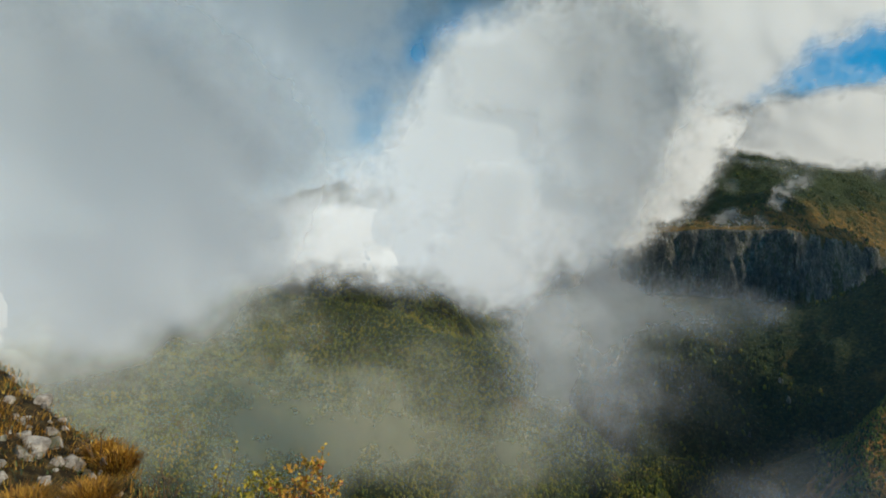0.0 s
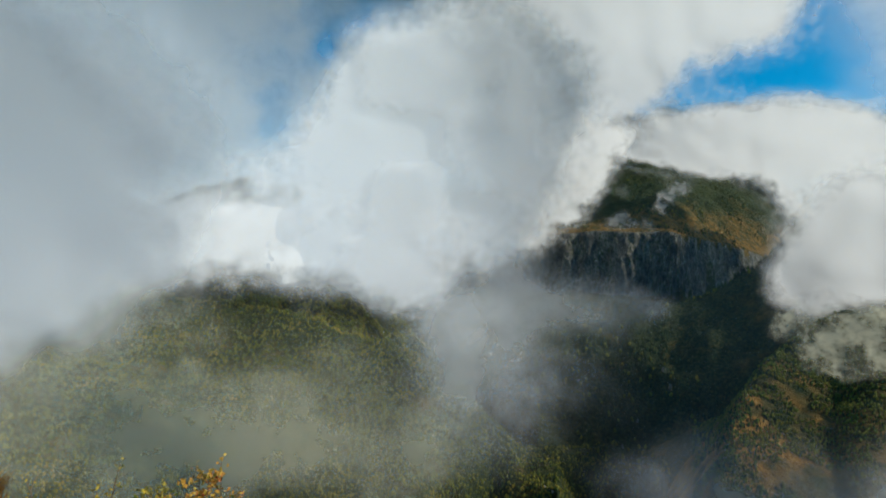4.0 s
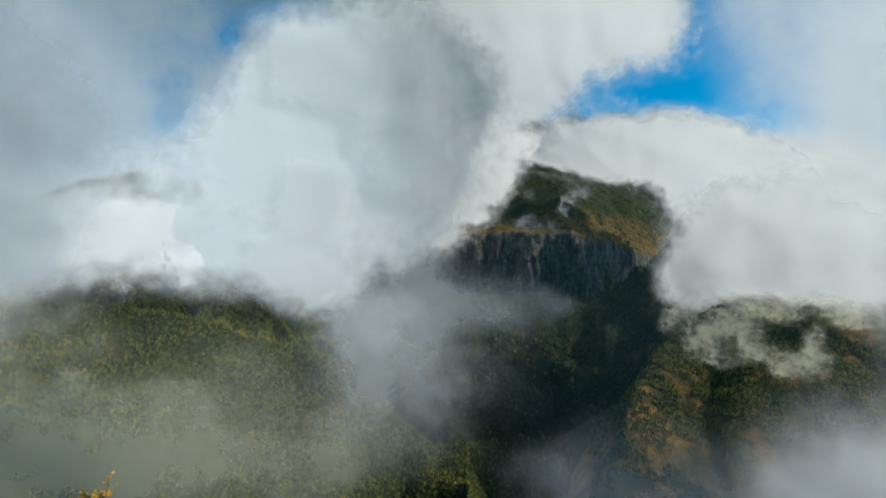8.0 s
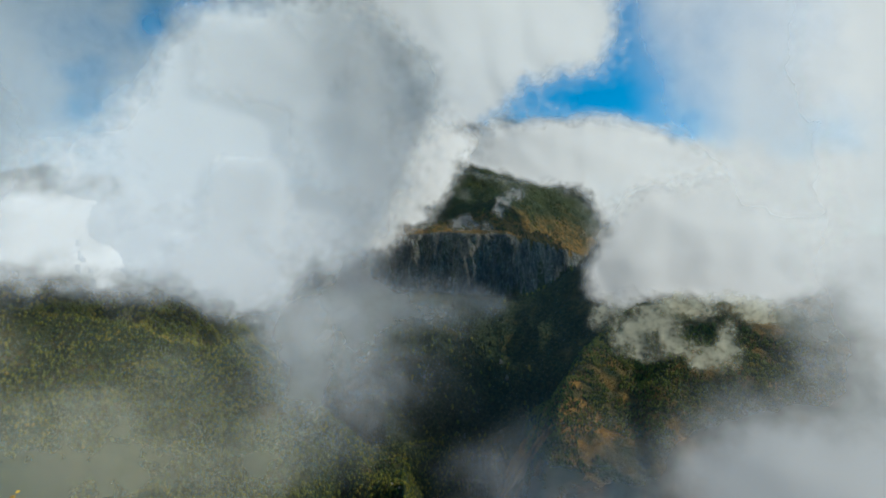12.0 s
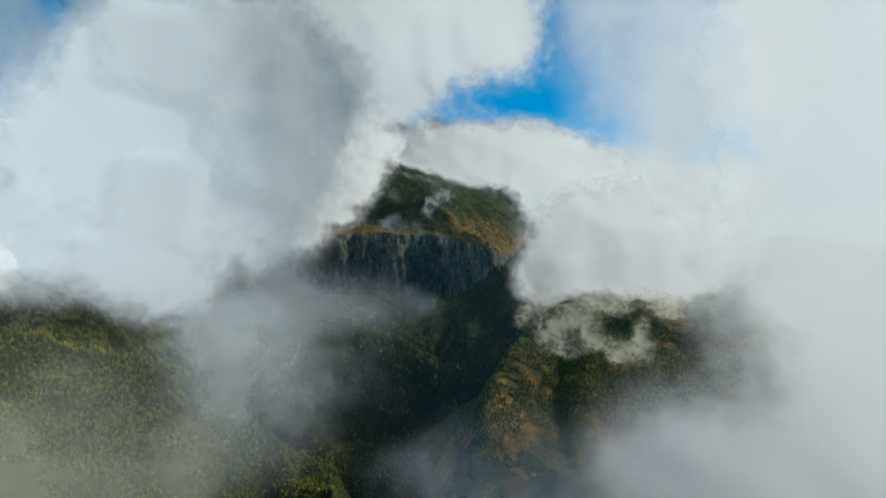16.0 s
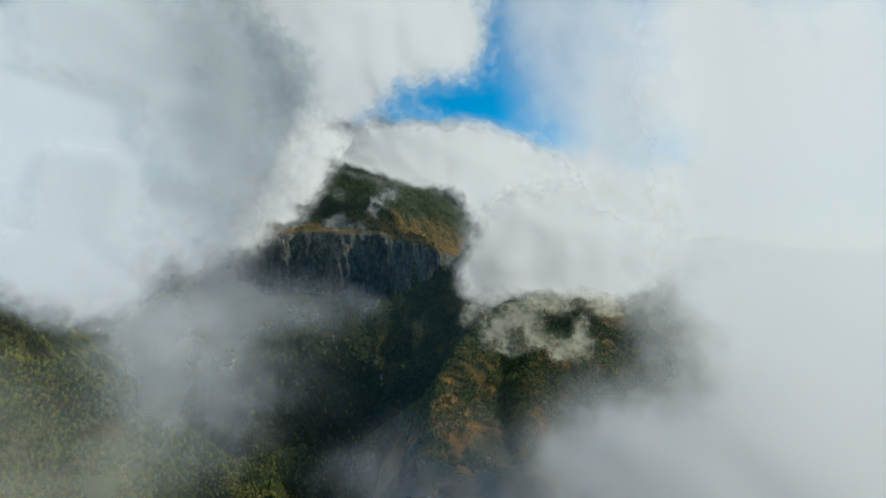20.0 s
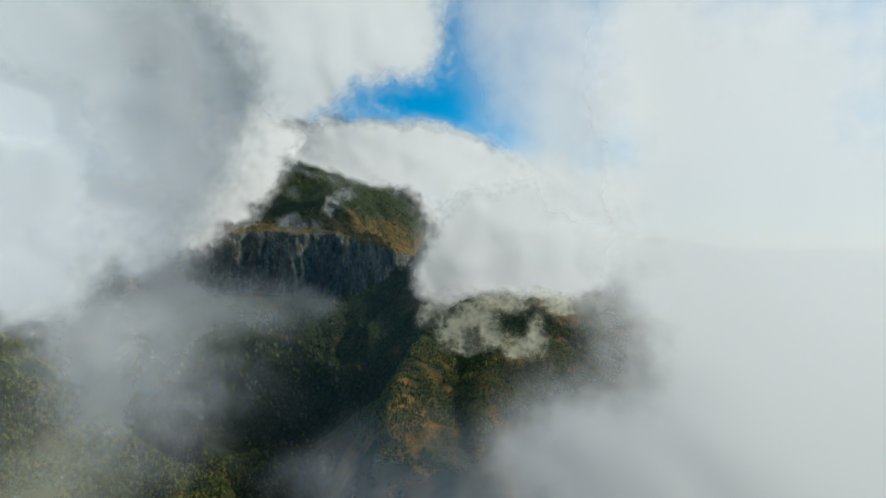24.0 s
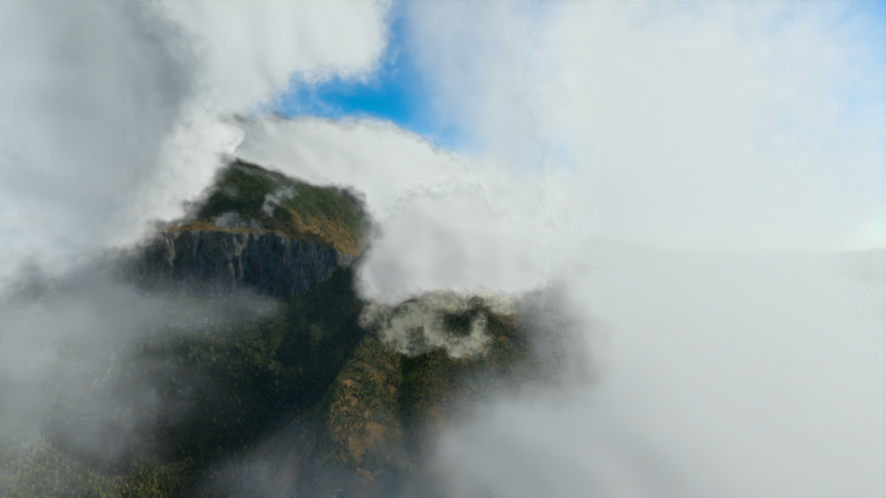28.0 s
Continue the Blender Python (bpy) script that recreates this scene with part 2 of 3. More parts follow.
    slope_rock = np.where((which == 3) & (q > -8) & (q < 85), along(b, (33, 1.0), (36, 0.78), (40, 0.6)), 0.0) * np.clip((brow - foot - 40) / 80, 0, 1)
    rocky = slope_rock + np.where(which == 2, 0.05, 0) + np.where(which == 5, 0.14, 0) + np.where(which == 3, 0.14, 0)
    # heath follows the sunlit parts of spur and plateau; shaded parts are coloured darker
    heathy = np.where(which == 5, np.clip(along(r, (900, 0.7), (1070, 0.5), (1170, 0.05)) + 0.6 * fbm(x / 70, y / 70, 0, 61, 3), 0, 1), 0) + np.where((which == 3) & (q > 70), along(q, (70, 0.6), (260, 0.4), (420, 0.05), (900, -0.35)), 0) + np.where(which == 2, 0.0, 0)
    return z_all, np.where(own, 0, rocky), np.where(own, 0.2, heathy), own & (r < 200), np.where(own, 6, which)


bearings = np.concatenate([np.arange(-180, -46, 4.0), np.arange(-46, 96, 0.2), np.arange(96, 180, 4.0)])
rings = np.concatenate([[0.001, 0.2], np.geomspace(0.5, 14, 90)[:-1], np.geomspace(14, 420, 40)[:-1], np.geomspace(420, 2380, 190)[:-1],
                        np.arange(2380, 2600, 2.5), np.geomspace(2600, 4900, 110)])
B, R = np.meshgrid(bearings, rings, indexing="ij")
R = R + cliff_bend(B) * np.interp(R, [1500, 2350, 2620, 4900], [0, 1, 1, 0])
Z, ROCK, HEATH, NEAR, WHICH = land(B, R)


def sheet(name, points, faces, material, smooth=True):
    me = bpy.data.meshes.new(name)
    points, faces = np.asarray(points, np.float32), np.asarray(faces, np.int32)
    me.vertices.add(len(points))
    me.vertices.foreach_set("co", points.ravel())
    n = faces.shape[1]
    me.loops.add(faces.size)
    me.loops.foreach_set("vertex_index", faces.ravel())
    me.polygons.add(len(faces))
    me.polygons.foreach_set("loop_start", np.arange(len(faces), dtype=np.int32) * n)
    me.polygons.foreach_set("use_smooth", np.full(len(faces), smooth))
    me.update(calc_edges=True)
    me.materials.append(material)
    return me


def paint(me, name, values, kind="FLOAT"):
    a = me.attributes.new(name, kind, "POINT")
    a.data.foreach_set("value" if kind == "FLOAT" else "vector", np.asarray(values, np.float32).ravel())


def quads(rows, cols, wrap):
    i, j = np.meshgrid(np.arange(rows if wrap else rows - 1), np.arange(cols - 1), indexing="ij")
    k = (i + 1) % rows
    return np.stack([i * cols + j, i * cols + j + 1, k * cols + j + 1, k * cols + j], -1).reshape(-1, 4)[:, ::-1]


me = sheet("ground", np.stack([R * np.sin(np.radians(B)), R * np.cos(np.radians(B)), Z], -1).reshape(-1, 3), quads(len(bearings), len(rings), True), GROUND)
paint(me, "rock", ROCK)
paint(me, "heath", HEATH)
paint(me, "near", NEAR)
ground = tagged(new("ground", me), "rocky heath and forested mountain valley under low cloud", "ground", kind="structure")


# ---- forests ----
def crowns(b, r, z, size, shape, material, name, label, seed):
    """One mesh of many small trees: shape gives rings of (height, radius) over a height of 1; every ring is ragged."""
    rng = np.random.default_rng(seed)
    n, sides = len(b), 4
    prof = np.array(shape)
    m = len(prof)
    ang = rng.random((n, 1, 1)) * 6.28 + np.arange(sides)[None, None, :] * 6.28 / sides + np.arange(m)[None, :, None] * 0.7
    rad = prof[None, :, 1, None] * size[:, None, None] * (0.65 + 0.7 * rng.random((n, m, sides)))
    hgt = (prof[None, :, 0, None] + 0.10 * (rng.random((n, m, sides)) - 0.5)) * size[:, None, None] * 1.0
    lean = (rng.random((n, 2)) - 0.5) * 0.12
    bx, by = r * np.sin(np.radians(b)), r * np.cos(np.radians(b))
    px = bx[:, None, None] + rad * np.cos(ang) + lean[:, :1, None] * hgt
    py = by[:, None, None] + rad * np.sin(ang) + lean[:, 1:, None] * hgt
    pz = z[:, None, None] + hgt - 0.08 * size[:, None, None]
    ring_points = np.stack([px, py, pz], -1).reshape(n, m * sides, 3)
    tip = np.stack([bx + lean[:, 0] * size, by + lean[:, 1] * size, z + size * 0.98], -1)[:, None, :]
    pts = np.concatenate([ring_points, tip], 1)
    per = m * sides + 1
    tris = []
    for k in range(m - 1):
        for s in range(sides):
            t = (s + 1) % sides
            tris += [(k * sides + s, k * sides + t, (k + 1) * sides + s), (k * sides + t, (k + 1) * sides + t, (k + 1) * sides + s)]
    tris += [((m - 1) * sides + s, (m - 1) * sides + (s + 1) % sides, m * sides) for s in range(sides)]
    faces = (np.array(tris)[None] + np.arange(n)[:, None, None] * per).reshape(-1, 3)
    return tagged(new(name, sheet(name, pts.reshape(-1, 3), faces, material, False)), label, "forest", kind="stuff")


rng = np.random.default_rng(4)
top_so_far = np.maximum.accumulate(np.degrees(np.arctan2(Z, R)), axis=1)


def stand(count, b0, b1, r0, r1, kinds, cover, height, spread=0.5):
    """Points where trees grow: bearings, distances, ground heights and tree heights, thinned by cover and by what the camera could never see."""
    b = rng.uniform(b0, b1, count)
    r = np.exp(rng.uniform(np.log(r0), np.log(r1), count))
    z, rock, heath, near, which = land(b, r)
    x, y = r * np.sin(np.radians(b)), r * np.cos(np.radians(b))
    grove = fbm(x / 60, y / 60, 0, 77, 3)
    i = np.clip(np.searchsorted(bearings, b), 0, len(bearings) - 1)
    j = np.clip(np.searchsorted(rings, r) - 1, 0, len(rings) - 1)
    seen = (np.degrees(np.arctan2(z + height, r)) > top_so_far[i, j] - 0.05) | (r > 2300)
    cover = cover(r) if callable(cover) else cover
    ok = seen & np.isin(which, kinds) & (grove > cover) & (rng.random(count) > rock * 1.2)
    size = height * (1 - spread / 2 + spread * rng.random(count)) * np.clip(r / 1100, 0.8, 1.5)
    return b[ok], r[ok], z[ok], size[ok]


FIR = [(0.04, 0.19), (0.36, 0.15), (0.44, 0.11)]
OAK = [(0.1, 0.2), (0.42, 0.36), (0.8, 0.27)]
for count, b0, b1, r0, r1, kinds, cover, tall, name in (
        (60000, -46, 27, 430, 1560, (0, 1), -0.95, 6.8, "wooded_shoulder"),
        (24000, -30, 14, 1300, 2250, (2,), -0.9, 9.5, "sunlit_hillside"),
        (22000, 8, 60, 700, 2350, (0, 4, 3), -0.7, 10.0, "gorge_side"),
        (34000, 35, 66, 750, 1700, (5,), lambda r: along(r, (800, -0.1), (1020, -0.1), (1120, -0.6)), 6.5, "heath_spur"),
        (16000, 14, 47, 2560, 4300, (3,), 0.12, 9.0, "plateau")):
    b, r, z, size = stand(count, b0, b1, r0, r1, kinds, cover, tall)
    # extra firs in the gorge and on the plateau stand in for shade there
    firs = rng.random(len(b)) < {"wooded_shoulder": 0.6, "sunlit_hillside": 0.15, "gorge_side": 0.92, "heath_spur": 0.5, "plateau": 0.9}[name]
    crowns(b[firs], r[firs], z[firs], size[firs], FIR, CONIFER, f"conifer_forest", "dark green conifers on the mountain slope", 11)
    crowns(b[~firs], r[~firs], z[~firs], size[~firs] * 0.8, OAK, BROADLEAF, f"broadleaf_forest", "yellowing broadleaf trees on the mountain slope", 12)


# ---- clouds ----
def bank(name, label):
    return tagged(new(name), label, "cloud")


def puffs_of(x, y, seed):
    """Round heads pressed against one another, 0 in the creases and 1 on the heads, one head to a unit."""
    ix, iy = np.floor(x), np.floor(y)
    best = np.full(x.shape, 9.0)
    for dx in (-1, 0, 1):
        for dy in (-1, 0, 1):
            cx, cy = ix + dx, iy + dy
            px = cx + 0.15 + 0.7 * lattice(cx, cy, cx * 0, 300 + seed)
            py = cy + 0.15 + 0.7 * lattice(cx, cy, cx * 0, 400 + seed)
            best = np.minimum(best, (x - px) ** 2 + (y - py) ** 2)
    return np.clip(1 - 1.1 * best, 0, 1)


def billow_sheets(cloud, r, blobs, thick=0.9, edge=1.0, fray=0.5, heads=0.3, size=4.0, step=0.2, bulge=0.012, warp=0.2, seed=0, lining=0.12, slant=0.0, vapour=VAPOUR, patchy=0.0, hollow=0.0):
    """One thin double sheet of vapour curved round the camera about r metres off, placed and shaped to fit its view,
    heaped up from blobs at (bearing, angle, half-width, half-height[, fullness]), all in degrees; a fullness below
    nothing hollows it out. It swells towards the camera and away from it where it is full, in round heads about size
    degrees across, and thins
    out at its rim: edge is how sharply, fray how raggedly, heads how lumpily. patchy: how far it has broken up. hollow:
    the fullness from which only its outer part is kept. slant: how much farther off it lies for each degree eastwards,
    set by how the sun then lights it."""
    reach = 2.0
    solid = [k for k in blobs if len(k) < 5 or k[4] > 0]
    b0, b1 = min(k[0] - reach * k[2] for k in solid), max(k[0] + reach * k[2] for k in solid)
    e0, e1 = min(k[1] - reach * k[3] for k in solid), max(k[1] + reach * k[3] for k in solid)
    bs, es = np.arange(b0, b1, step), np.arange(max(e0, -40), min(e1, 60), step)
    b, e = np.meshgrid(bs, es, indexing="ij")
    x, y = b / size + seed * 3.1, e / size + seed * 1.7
    sway_x, sway_y = fbm(x * 0.7, y * 0.7, 0, 5 + seed, 5, 0.5), fbm(x * 0.7 + 40, y * 0.7, 0, 6 + seed, 5, 0.5)
    hx, hy = x + 0.4 * fbm(x * 0.8, y * 0.8, 0, 15 + seed, 2, 0.4), y + 0.4 * fbm(x * 0.8 + 40, y * 0.8, 0, 16 + seed, 2, 0.4)
    head = 0.66 * puffs_of(hx, hy, seed) + 0.25 * puffs_of(hx * 2.1 + 7, hy * 2.1, seed + 1) + 0.09 * puffs_of(hx * 4.3, hy * 4.3 + 3, seed + 2)
    bend_b, bend_e = b + warp * size * sway_x, e + warp * size * sway_y
    full = np.zeros_like(b)
    for cb, ce, w, h, *amount in blobs:
        full += (amount[0] if amount else 1.0) * np.exp(-1.1 * (((bend_b - cb) / w) ** 2 + ((bend_e - ce) / h) ** 2))
    full *= 1 + 0.2 * fbm(x * 0.5, y * 0.5 + 9, 0, 7 + seed, 4, 0.5)
    full = np.clip(full, 0, 1.6)
    full = np.where(full > hollow, np.maximum(hollow * 1.6 - 0.6 * full, 0), full) if hollow else full
    full = full * (1 - patchy + patchy * np.clip(0.5 + 1.5 * fbm(x * 0.6 + 11, y * 0.6, 0, 31 + seed, 5, 0.5), 0, 1.4))
    full = np.clip(0.45 + (full + heads * (head - 0.5) * np.clip(full * 3, 0, 1) - 0.45) * edge, 0, 9)
    full = 1.5 * np.tanh(full / 1.5)
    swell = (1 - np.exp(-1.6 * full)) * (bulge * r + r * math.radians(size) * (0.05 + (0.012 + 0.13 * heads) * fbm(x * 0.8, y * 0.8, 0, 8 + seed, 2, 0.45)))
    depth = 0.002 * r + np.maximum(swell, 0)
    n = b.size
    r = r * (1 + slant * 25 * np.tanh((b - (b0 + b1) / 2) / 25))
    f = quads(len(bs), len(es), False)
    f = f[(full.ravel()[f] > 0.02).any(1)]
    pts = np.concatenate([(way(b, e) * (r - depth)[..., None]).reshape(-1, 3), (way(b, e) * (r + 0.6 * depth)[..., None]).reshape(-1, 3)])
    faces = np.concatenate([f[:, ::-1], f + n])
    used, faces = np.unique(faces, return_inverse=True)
    me = sheet("billow_sheet", pts[used], faces.reshape(-1, 4), vapour)
    paint(me, "body", np.tile(full.ravel(), 2)[used])
    paint(me, "thick", np.concatenate([np.full(n, thick), np.full(n, thick * lining)])[used])
    paint(me, "fray", np.full(len(used), fray))
    k = 2.6 / size
    curl = np.stack([b.ravel() * k, e.ravel() * k, np.full(n, seed * 3.0)], -1)
    paint(me, "curl", np.concatenate([curl, curl + 5])[used], "FLOAT_VECTOR")
    ob = new("billow_sheet", me)
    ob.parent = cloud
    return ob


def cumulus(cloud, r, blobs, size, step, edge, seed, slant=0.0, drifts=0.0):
    """A heaped cloud of sheets facing the camera: a close core, a loose fringe about it and, where they are given,
    broken drifts before it that mottle it with shade.
    """
    billow_sheets(cloud, r, blobs, 0.96, edge, 0.7, 0.34, size, step, 0.012, 0.24, seed, slant=slant)
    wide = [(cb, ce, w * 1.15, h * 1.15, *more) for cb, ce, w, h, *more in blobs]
    billow_sheets(cloud, r * 0.99, wide, 0.34, 1.0, 1.2, 0.3, size * 0.7, step * 1.3, 0.004, 0.5, seed + 50, slant=slant, hollow=0.5)
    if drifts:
        billow_sheets(cloud, r * 0.965, blobs, drifts, 0.9, 0.8, 0.3, size, step * 1.3, 0.006, 0.35, seed + 60, slant=slant, patchy=1.0)


veil = bank("cloud_bank", "high pale cloud sheet with blue sky showing through")
billow_sheets(veil, 4700, [(-34, 20, 20, 26), (-14, 27, 14, 7), (4, 31, 16, 6), (-16, 8, 12, 12), (-4, 2, 10, 6), (1, 14, 8, 9, 0.85), (-2.4, 19.4, 2, 1.8, -0.5), (2, 22.2, 2.6, 1.2, -0.45), (-1.5, 15, 2.4, 3.4, -0.22),
                    (-7, 12, 4.4, 4, -0.3), (17.6, 27, 9, 3, 0.8), (17.9, 23, 2.6, 1.4, -0.5)], 0.86, 1.0, 0.6, 0.12, 6.0, 0.3, 0.01, 0.25, 17)

far = bank("cloud_bank", "white sunlit cumulus bank wrapped round the mountain top")
# body hidden behind the bank, added to shade the plateau's top
billow_sheets(far, 4250, [(36, 11, 5, 3), (42, 11.4, 5, 3), (48, 9, 5, 3), (54, 6.5, 5, 3), (33, 11, 3, 3)], 0.96, 1.6, 0.4, 0.3, 2.4, 0.22, 0.012, 0.2, 3)
cumulus(far, 2900, [(29.8, 12.2, 2.6, 2), (32.8, 11.6, 2.2, 2), (35.8, 11.8, 2.6, 2.7), (39.5, 11.3, 3, 2.3), (43, 11.4, 3, 2.5), (47, 9.7, 3.4, 2.6), (36, 9.4, 2.6, 1.6), (39, 9.2, 3, 1.5), (43.5, 8.6, 3, 2.4), (47.5, 7, 3.4, 2.8),
                    (52, 7.2, 4, 3), (57, 6, 4, 3.4), (62, 5, 4, 4), (46, 6, 3, 2.6), (29, 11.5, 2.4, 1.5), (31.8, 11, 1.8, 1.4), (49, 4, 5, 2.6), (33.6, 9.8, 1.2, 1.2)], 2.2, 0.14, 1.7, 1, -0.006)

crest = bank("cloud_bank", "bright cloud lobe reaching out under the blue sky")
cumulus(crest, 3200, [(24, 20, 6, 5.5), (30, 21.4, 5, 4.6), (35.6, 22.4, 4.6, 4.2), (40.2, 22.2, 3.6, 3.4), (29, 17.6, 4, 2.6), (25, 15, 5, 4), (31, 27, 10, 4), (18, 24, 7, 4), (37, 27, 6, 3.4), (19, 17, 5, 5)], 3.2, 0.17, 1.4, 5, -0.006)

tower = bank("cloud_bank", "tall bright cumulus cloud hanging in front of the hills")
cumulus(tower, 1500, [(8, 9, 7, 7), (4, 13.5, 5, 5), (9, 17, 6, 5), (14, 13, 6, 7), (2, 6, 6, 5), (-4, 1.5, 6, 3.8), (-11, 1.4, 6, 3.5), (-18, 1.2, 7, 3.6), (-25, 1, 6, 4), (4, -0.6, 5, 3.2), (7.4, -3.4, 3.2, 2.8, 0.9), (12, 3, 4.4, 4.4), (16, 6.5, 4, 4.6),
                      (19, 11, 4, 5), (15, 19, 6, 4), (20, 16, 5, 5), (6, 20.6, 4.4, 3, 0.9), (1.5, 17, 3, 3, 0.6), (12, 22.6, 6, 2.4), (-9, 8, 5, 3.4, 0.6), (-3, 12, 4, 5, 0.5)], 4.4, 0.2, 1.1, 4, 0.016, 0.2)

puffs = bank("cloud_bank", "small bright puffs of cloud beside the dark summit")
cumulus(puffs, 2300, [(24, 10.5, 1.8, 1.7), (26, 8.8, 1.3, 1.2), (22, 8.2, 2, 1.8), (24.5, 6.6, 1.5, 1.2), (20.5, 5.4, 2, 1.6), (23, 4, 1.5, 1, 0.8), (27.4, 12, 2.2, 1.5), (21.5, 11.5, 2.2, 2), (19, 2.2, 2, 1.4), (21.5, 9, 4, 4), (18.6, 4.5, 3, 3), (24.6, 12, 3.2, 2.4)], 1.7, 0.12, 1.3, 6, -0.014)

west = bank("cloud_bank", "broad soft cloud covering the western slopes")
billow_sheets(west, 1000, [(-26, 8, 8, 9), (-34, 12, 12, 14), (-24, 1, 7, 4), (-42, 4, 14, 14), (-29, -3, 7, 4, 0.8), (-40, -5, 9, 5, 0.8), (-20, 12, 6, 8, 0.4)], 0.97, 1.0, 0.4, 0.14, 7.0, 0.3, 0.01, 0.25, 7, slant=-0.0095)

heap = bank("cloud_bank", "rounded white cumulus heap over the spur")
cumulus(heap, 1640, [(46, 0.6, 3.4, 3.4), (44.6, -2.6, 2.8, 2.6), (48.2, 3.2, 3.2, 3), (52, 3, 4, 3.8), (55.4, 3.6, 4, 3), (57.5, 0.6, 4, 3.4), (51, -2.2, 4.6, 2), (57, -2.4, 4, 2), (61.5, 1, 3.6, 3.6)], 2.8, 0.15, 1.3, 8, -0.003)

wisps = bank("cloud_bank", "thin ragged wisps drifting over the spur")
billow_sheets(wisps, 980, [(42.6, -6.2, 1.3, 1, 0.8), (45.4, -8, 1.5, 1.2, 0.9), (47.6, -6.8, 2, 1.3, 0.9), (49.6, -8.4, 1.5, 1.2, 0.8), (52.6, -9.8, 1.7, 1.2, 1), (54.4, -8.2, 1.2, 1.4, 0.9), (46.5, -9.6, 1.5, 0.7, 0.6), (50, -5, 5, 1, 0.7), (56.5, -5, 2.5, 0.9, 0.6)],
        0.62, 0.9, 1.2, 0.2, 1.5, 0.11, 0.006, 0.5, 9, vapour=SUN_TINTED_MIST)
billow_sheets(wisps, 2500, [(33.2, 5.6, 0.9, 0.5, 0.9), (32.3, 4.6, 0.6, 0.6, 0.9), (34.2, 6.5, 1.1, 0.6, 0.9), (29.6, 2.8, 0.9, 0.5, 0.6), (31, 3, 0.6, 0.9, 0.5), (27.8, 3.4, 1.2, 0.8, 0.8), (28.6, 6.6, 0.8, 0.8, 0.4)],
        0.5, 1.0, 1.0, 0.2, 1.2, 0.08, 0.004, 0.4, 19)

east = bank("cloud_bank", "bright soft cloud rolling in across the valley")
billow_sheets(east, 465, [(59, 18, 4.6, 14, 0.9), (52, 24, 4.4, 7, 0.6), (53.5, 15, 4, 6, 0.5), (62, 11, 5, 8), (55, 31, 7, 6, 0.6)], 0.85, 0.8, 0.3, 0.12, 8.0, 0.3, 0.012, 0.25, 11)
billow_sheets(east, 430, [(86, 2, 14, 18), (75, 2, 7, 8), (80, -12, 9, 9), (70, -10, 7, 8), (71, 9, 6, 7), (66, 20, 6.4, 14), (92, -16, 14, 12), (60, -21, 8, 6), (78, 20, 10, 9), (65.5, -3, 3.6, 5, 0.8), (74, -23, 14, 7), (47, -24.5, 9, 3.6, 0.7), (54, -19, 5, 4, 0.6), (34, -26.5, 8, 2.6, 0.4)], 0.97, 0.9, 0.35, 0.1, 7.0, 0.3, 0.012, 0.25, 10)
billow_sheets(east, 600, [(62, -8, 4.4, 8, 0.7), (55, -17.5, 5, 5, 0.7), (44, -21.5, 8, 4.6, 0.7), (62, 2, 4, 6, 0.5), (35, -23, 7, 3.4, 0.6)], 0.4, 0.8, 0.5, 0.15, 5.0, 0.25, 0.008, 0.3, 23)

gorge = bank("mist", "thin grey mist and a faint painted blue haze in the gorge")
billow_sheets(gorge, 600, [(17, -3.5, 5, 4.6, 0.9), (24, -5.8, 5.4, 2.8, 0.75), (19, -11, 5.4, 5, 0.6), (31, -5.4, 3.4, 1.8, 0.35), (17, -18, 5, 5, 0.3), (33, -22, 8, 4, 0.4), (11, -10, 6, 5, 0.6), (27, -12, 5, 4, 0.12)], 0.36, 0.9, 0.5, 0.15, 5.0, 0.25, 0.008, 0.3, 12, slant=0.008)
billow_sheets(gorge, 640, [(13.5, -11, 5, 4.4, 0.8), (11.5, -6.5, 5, 3, 0.9), (13, -18, 6, 5, 0.35)], 0.4, 0.9, 0.5, 0.15, 6.0, 0.25, 0.008, 0.3, 14, slant=0.008)
# faint blue sheet added to paint distance haze over the gorge
billow_sheets(gorge, 660, [(31, -2, 9, 8), (22, -6, 6, 8), (40, -5, 6, 8), (33, -16, 10, 7)], 0.012, 0.9, 0.2, 0.0, 12.0, 0.5, 0.004, 0.2, 24, slant=-0.008, vapour=BLUE_HAZE)

haze = bank("mist", "thin pale mist drifting over the forest")
billow_sheets(haze, 560, [(-24, -12, 7, 5, 0.7), (-38, -9, 7, 4, 0.6), (-6, -17, 8, 4.4, 0.6), (-14, -20, 8, 5, 0.5), (-17, -17, 7, 4, 0.6), (6, -20, 8, 5, 0.8), (-20, -6, 6, 2.4, 0.6), (-12, -23, 8, 4, 0.5), (-36, -18, 9, 6, 0.6), (-13, -9, 4, 2.4, 0.3), (2, -12, 5, 3, 0.4)], 0.34, 0.9, 0.6, 0.15, 5.0, 0.25, 0.008, 0.5, 13, vapour=SUN_TINTED_MIST)
billow_sheets(haze, 540, [(-20, -14, 26, 10, 0.8), (4, -16, 14, 9, 0.7)], 0.1, 0.8, 0.3, 0.1, 9.0, 0.4, 0.006, 0.3, 25, vapour=SUN_TINTED_MIST)


# ---- things on the lookout's knoll ----
def spot(bearing, angle, r0=2.0, r1=30.0):
    """Where the line of sight at that bearing and angle first meets the ground."""
    r = np.geomspace(r0, r1, 1500)
    z = land(np.full_like(r, bearing), r)[0]
    hit = np.nonzero(z > r * math.tan(radians(angle)))[0]
    k = hit[0] if len(hit) else len(r) - 1
    return Vector((r[k] * math.sin(radians(bearing)), r[k] * math.cos(radians(bearing)), z[k])), r[k]


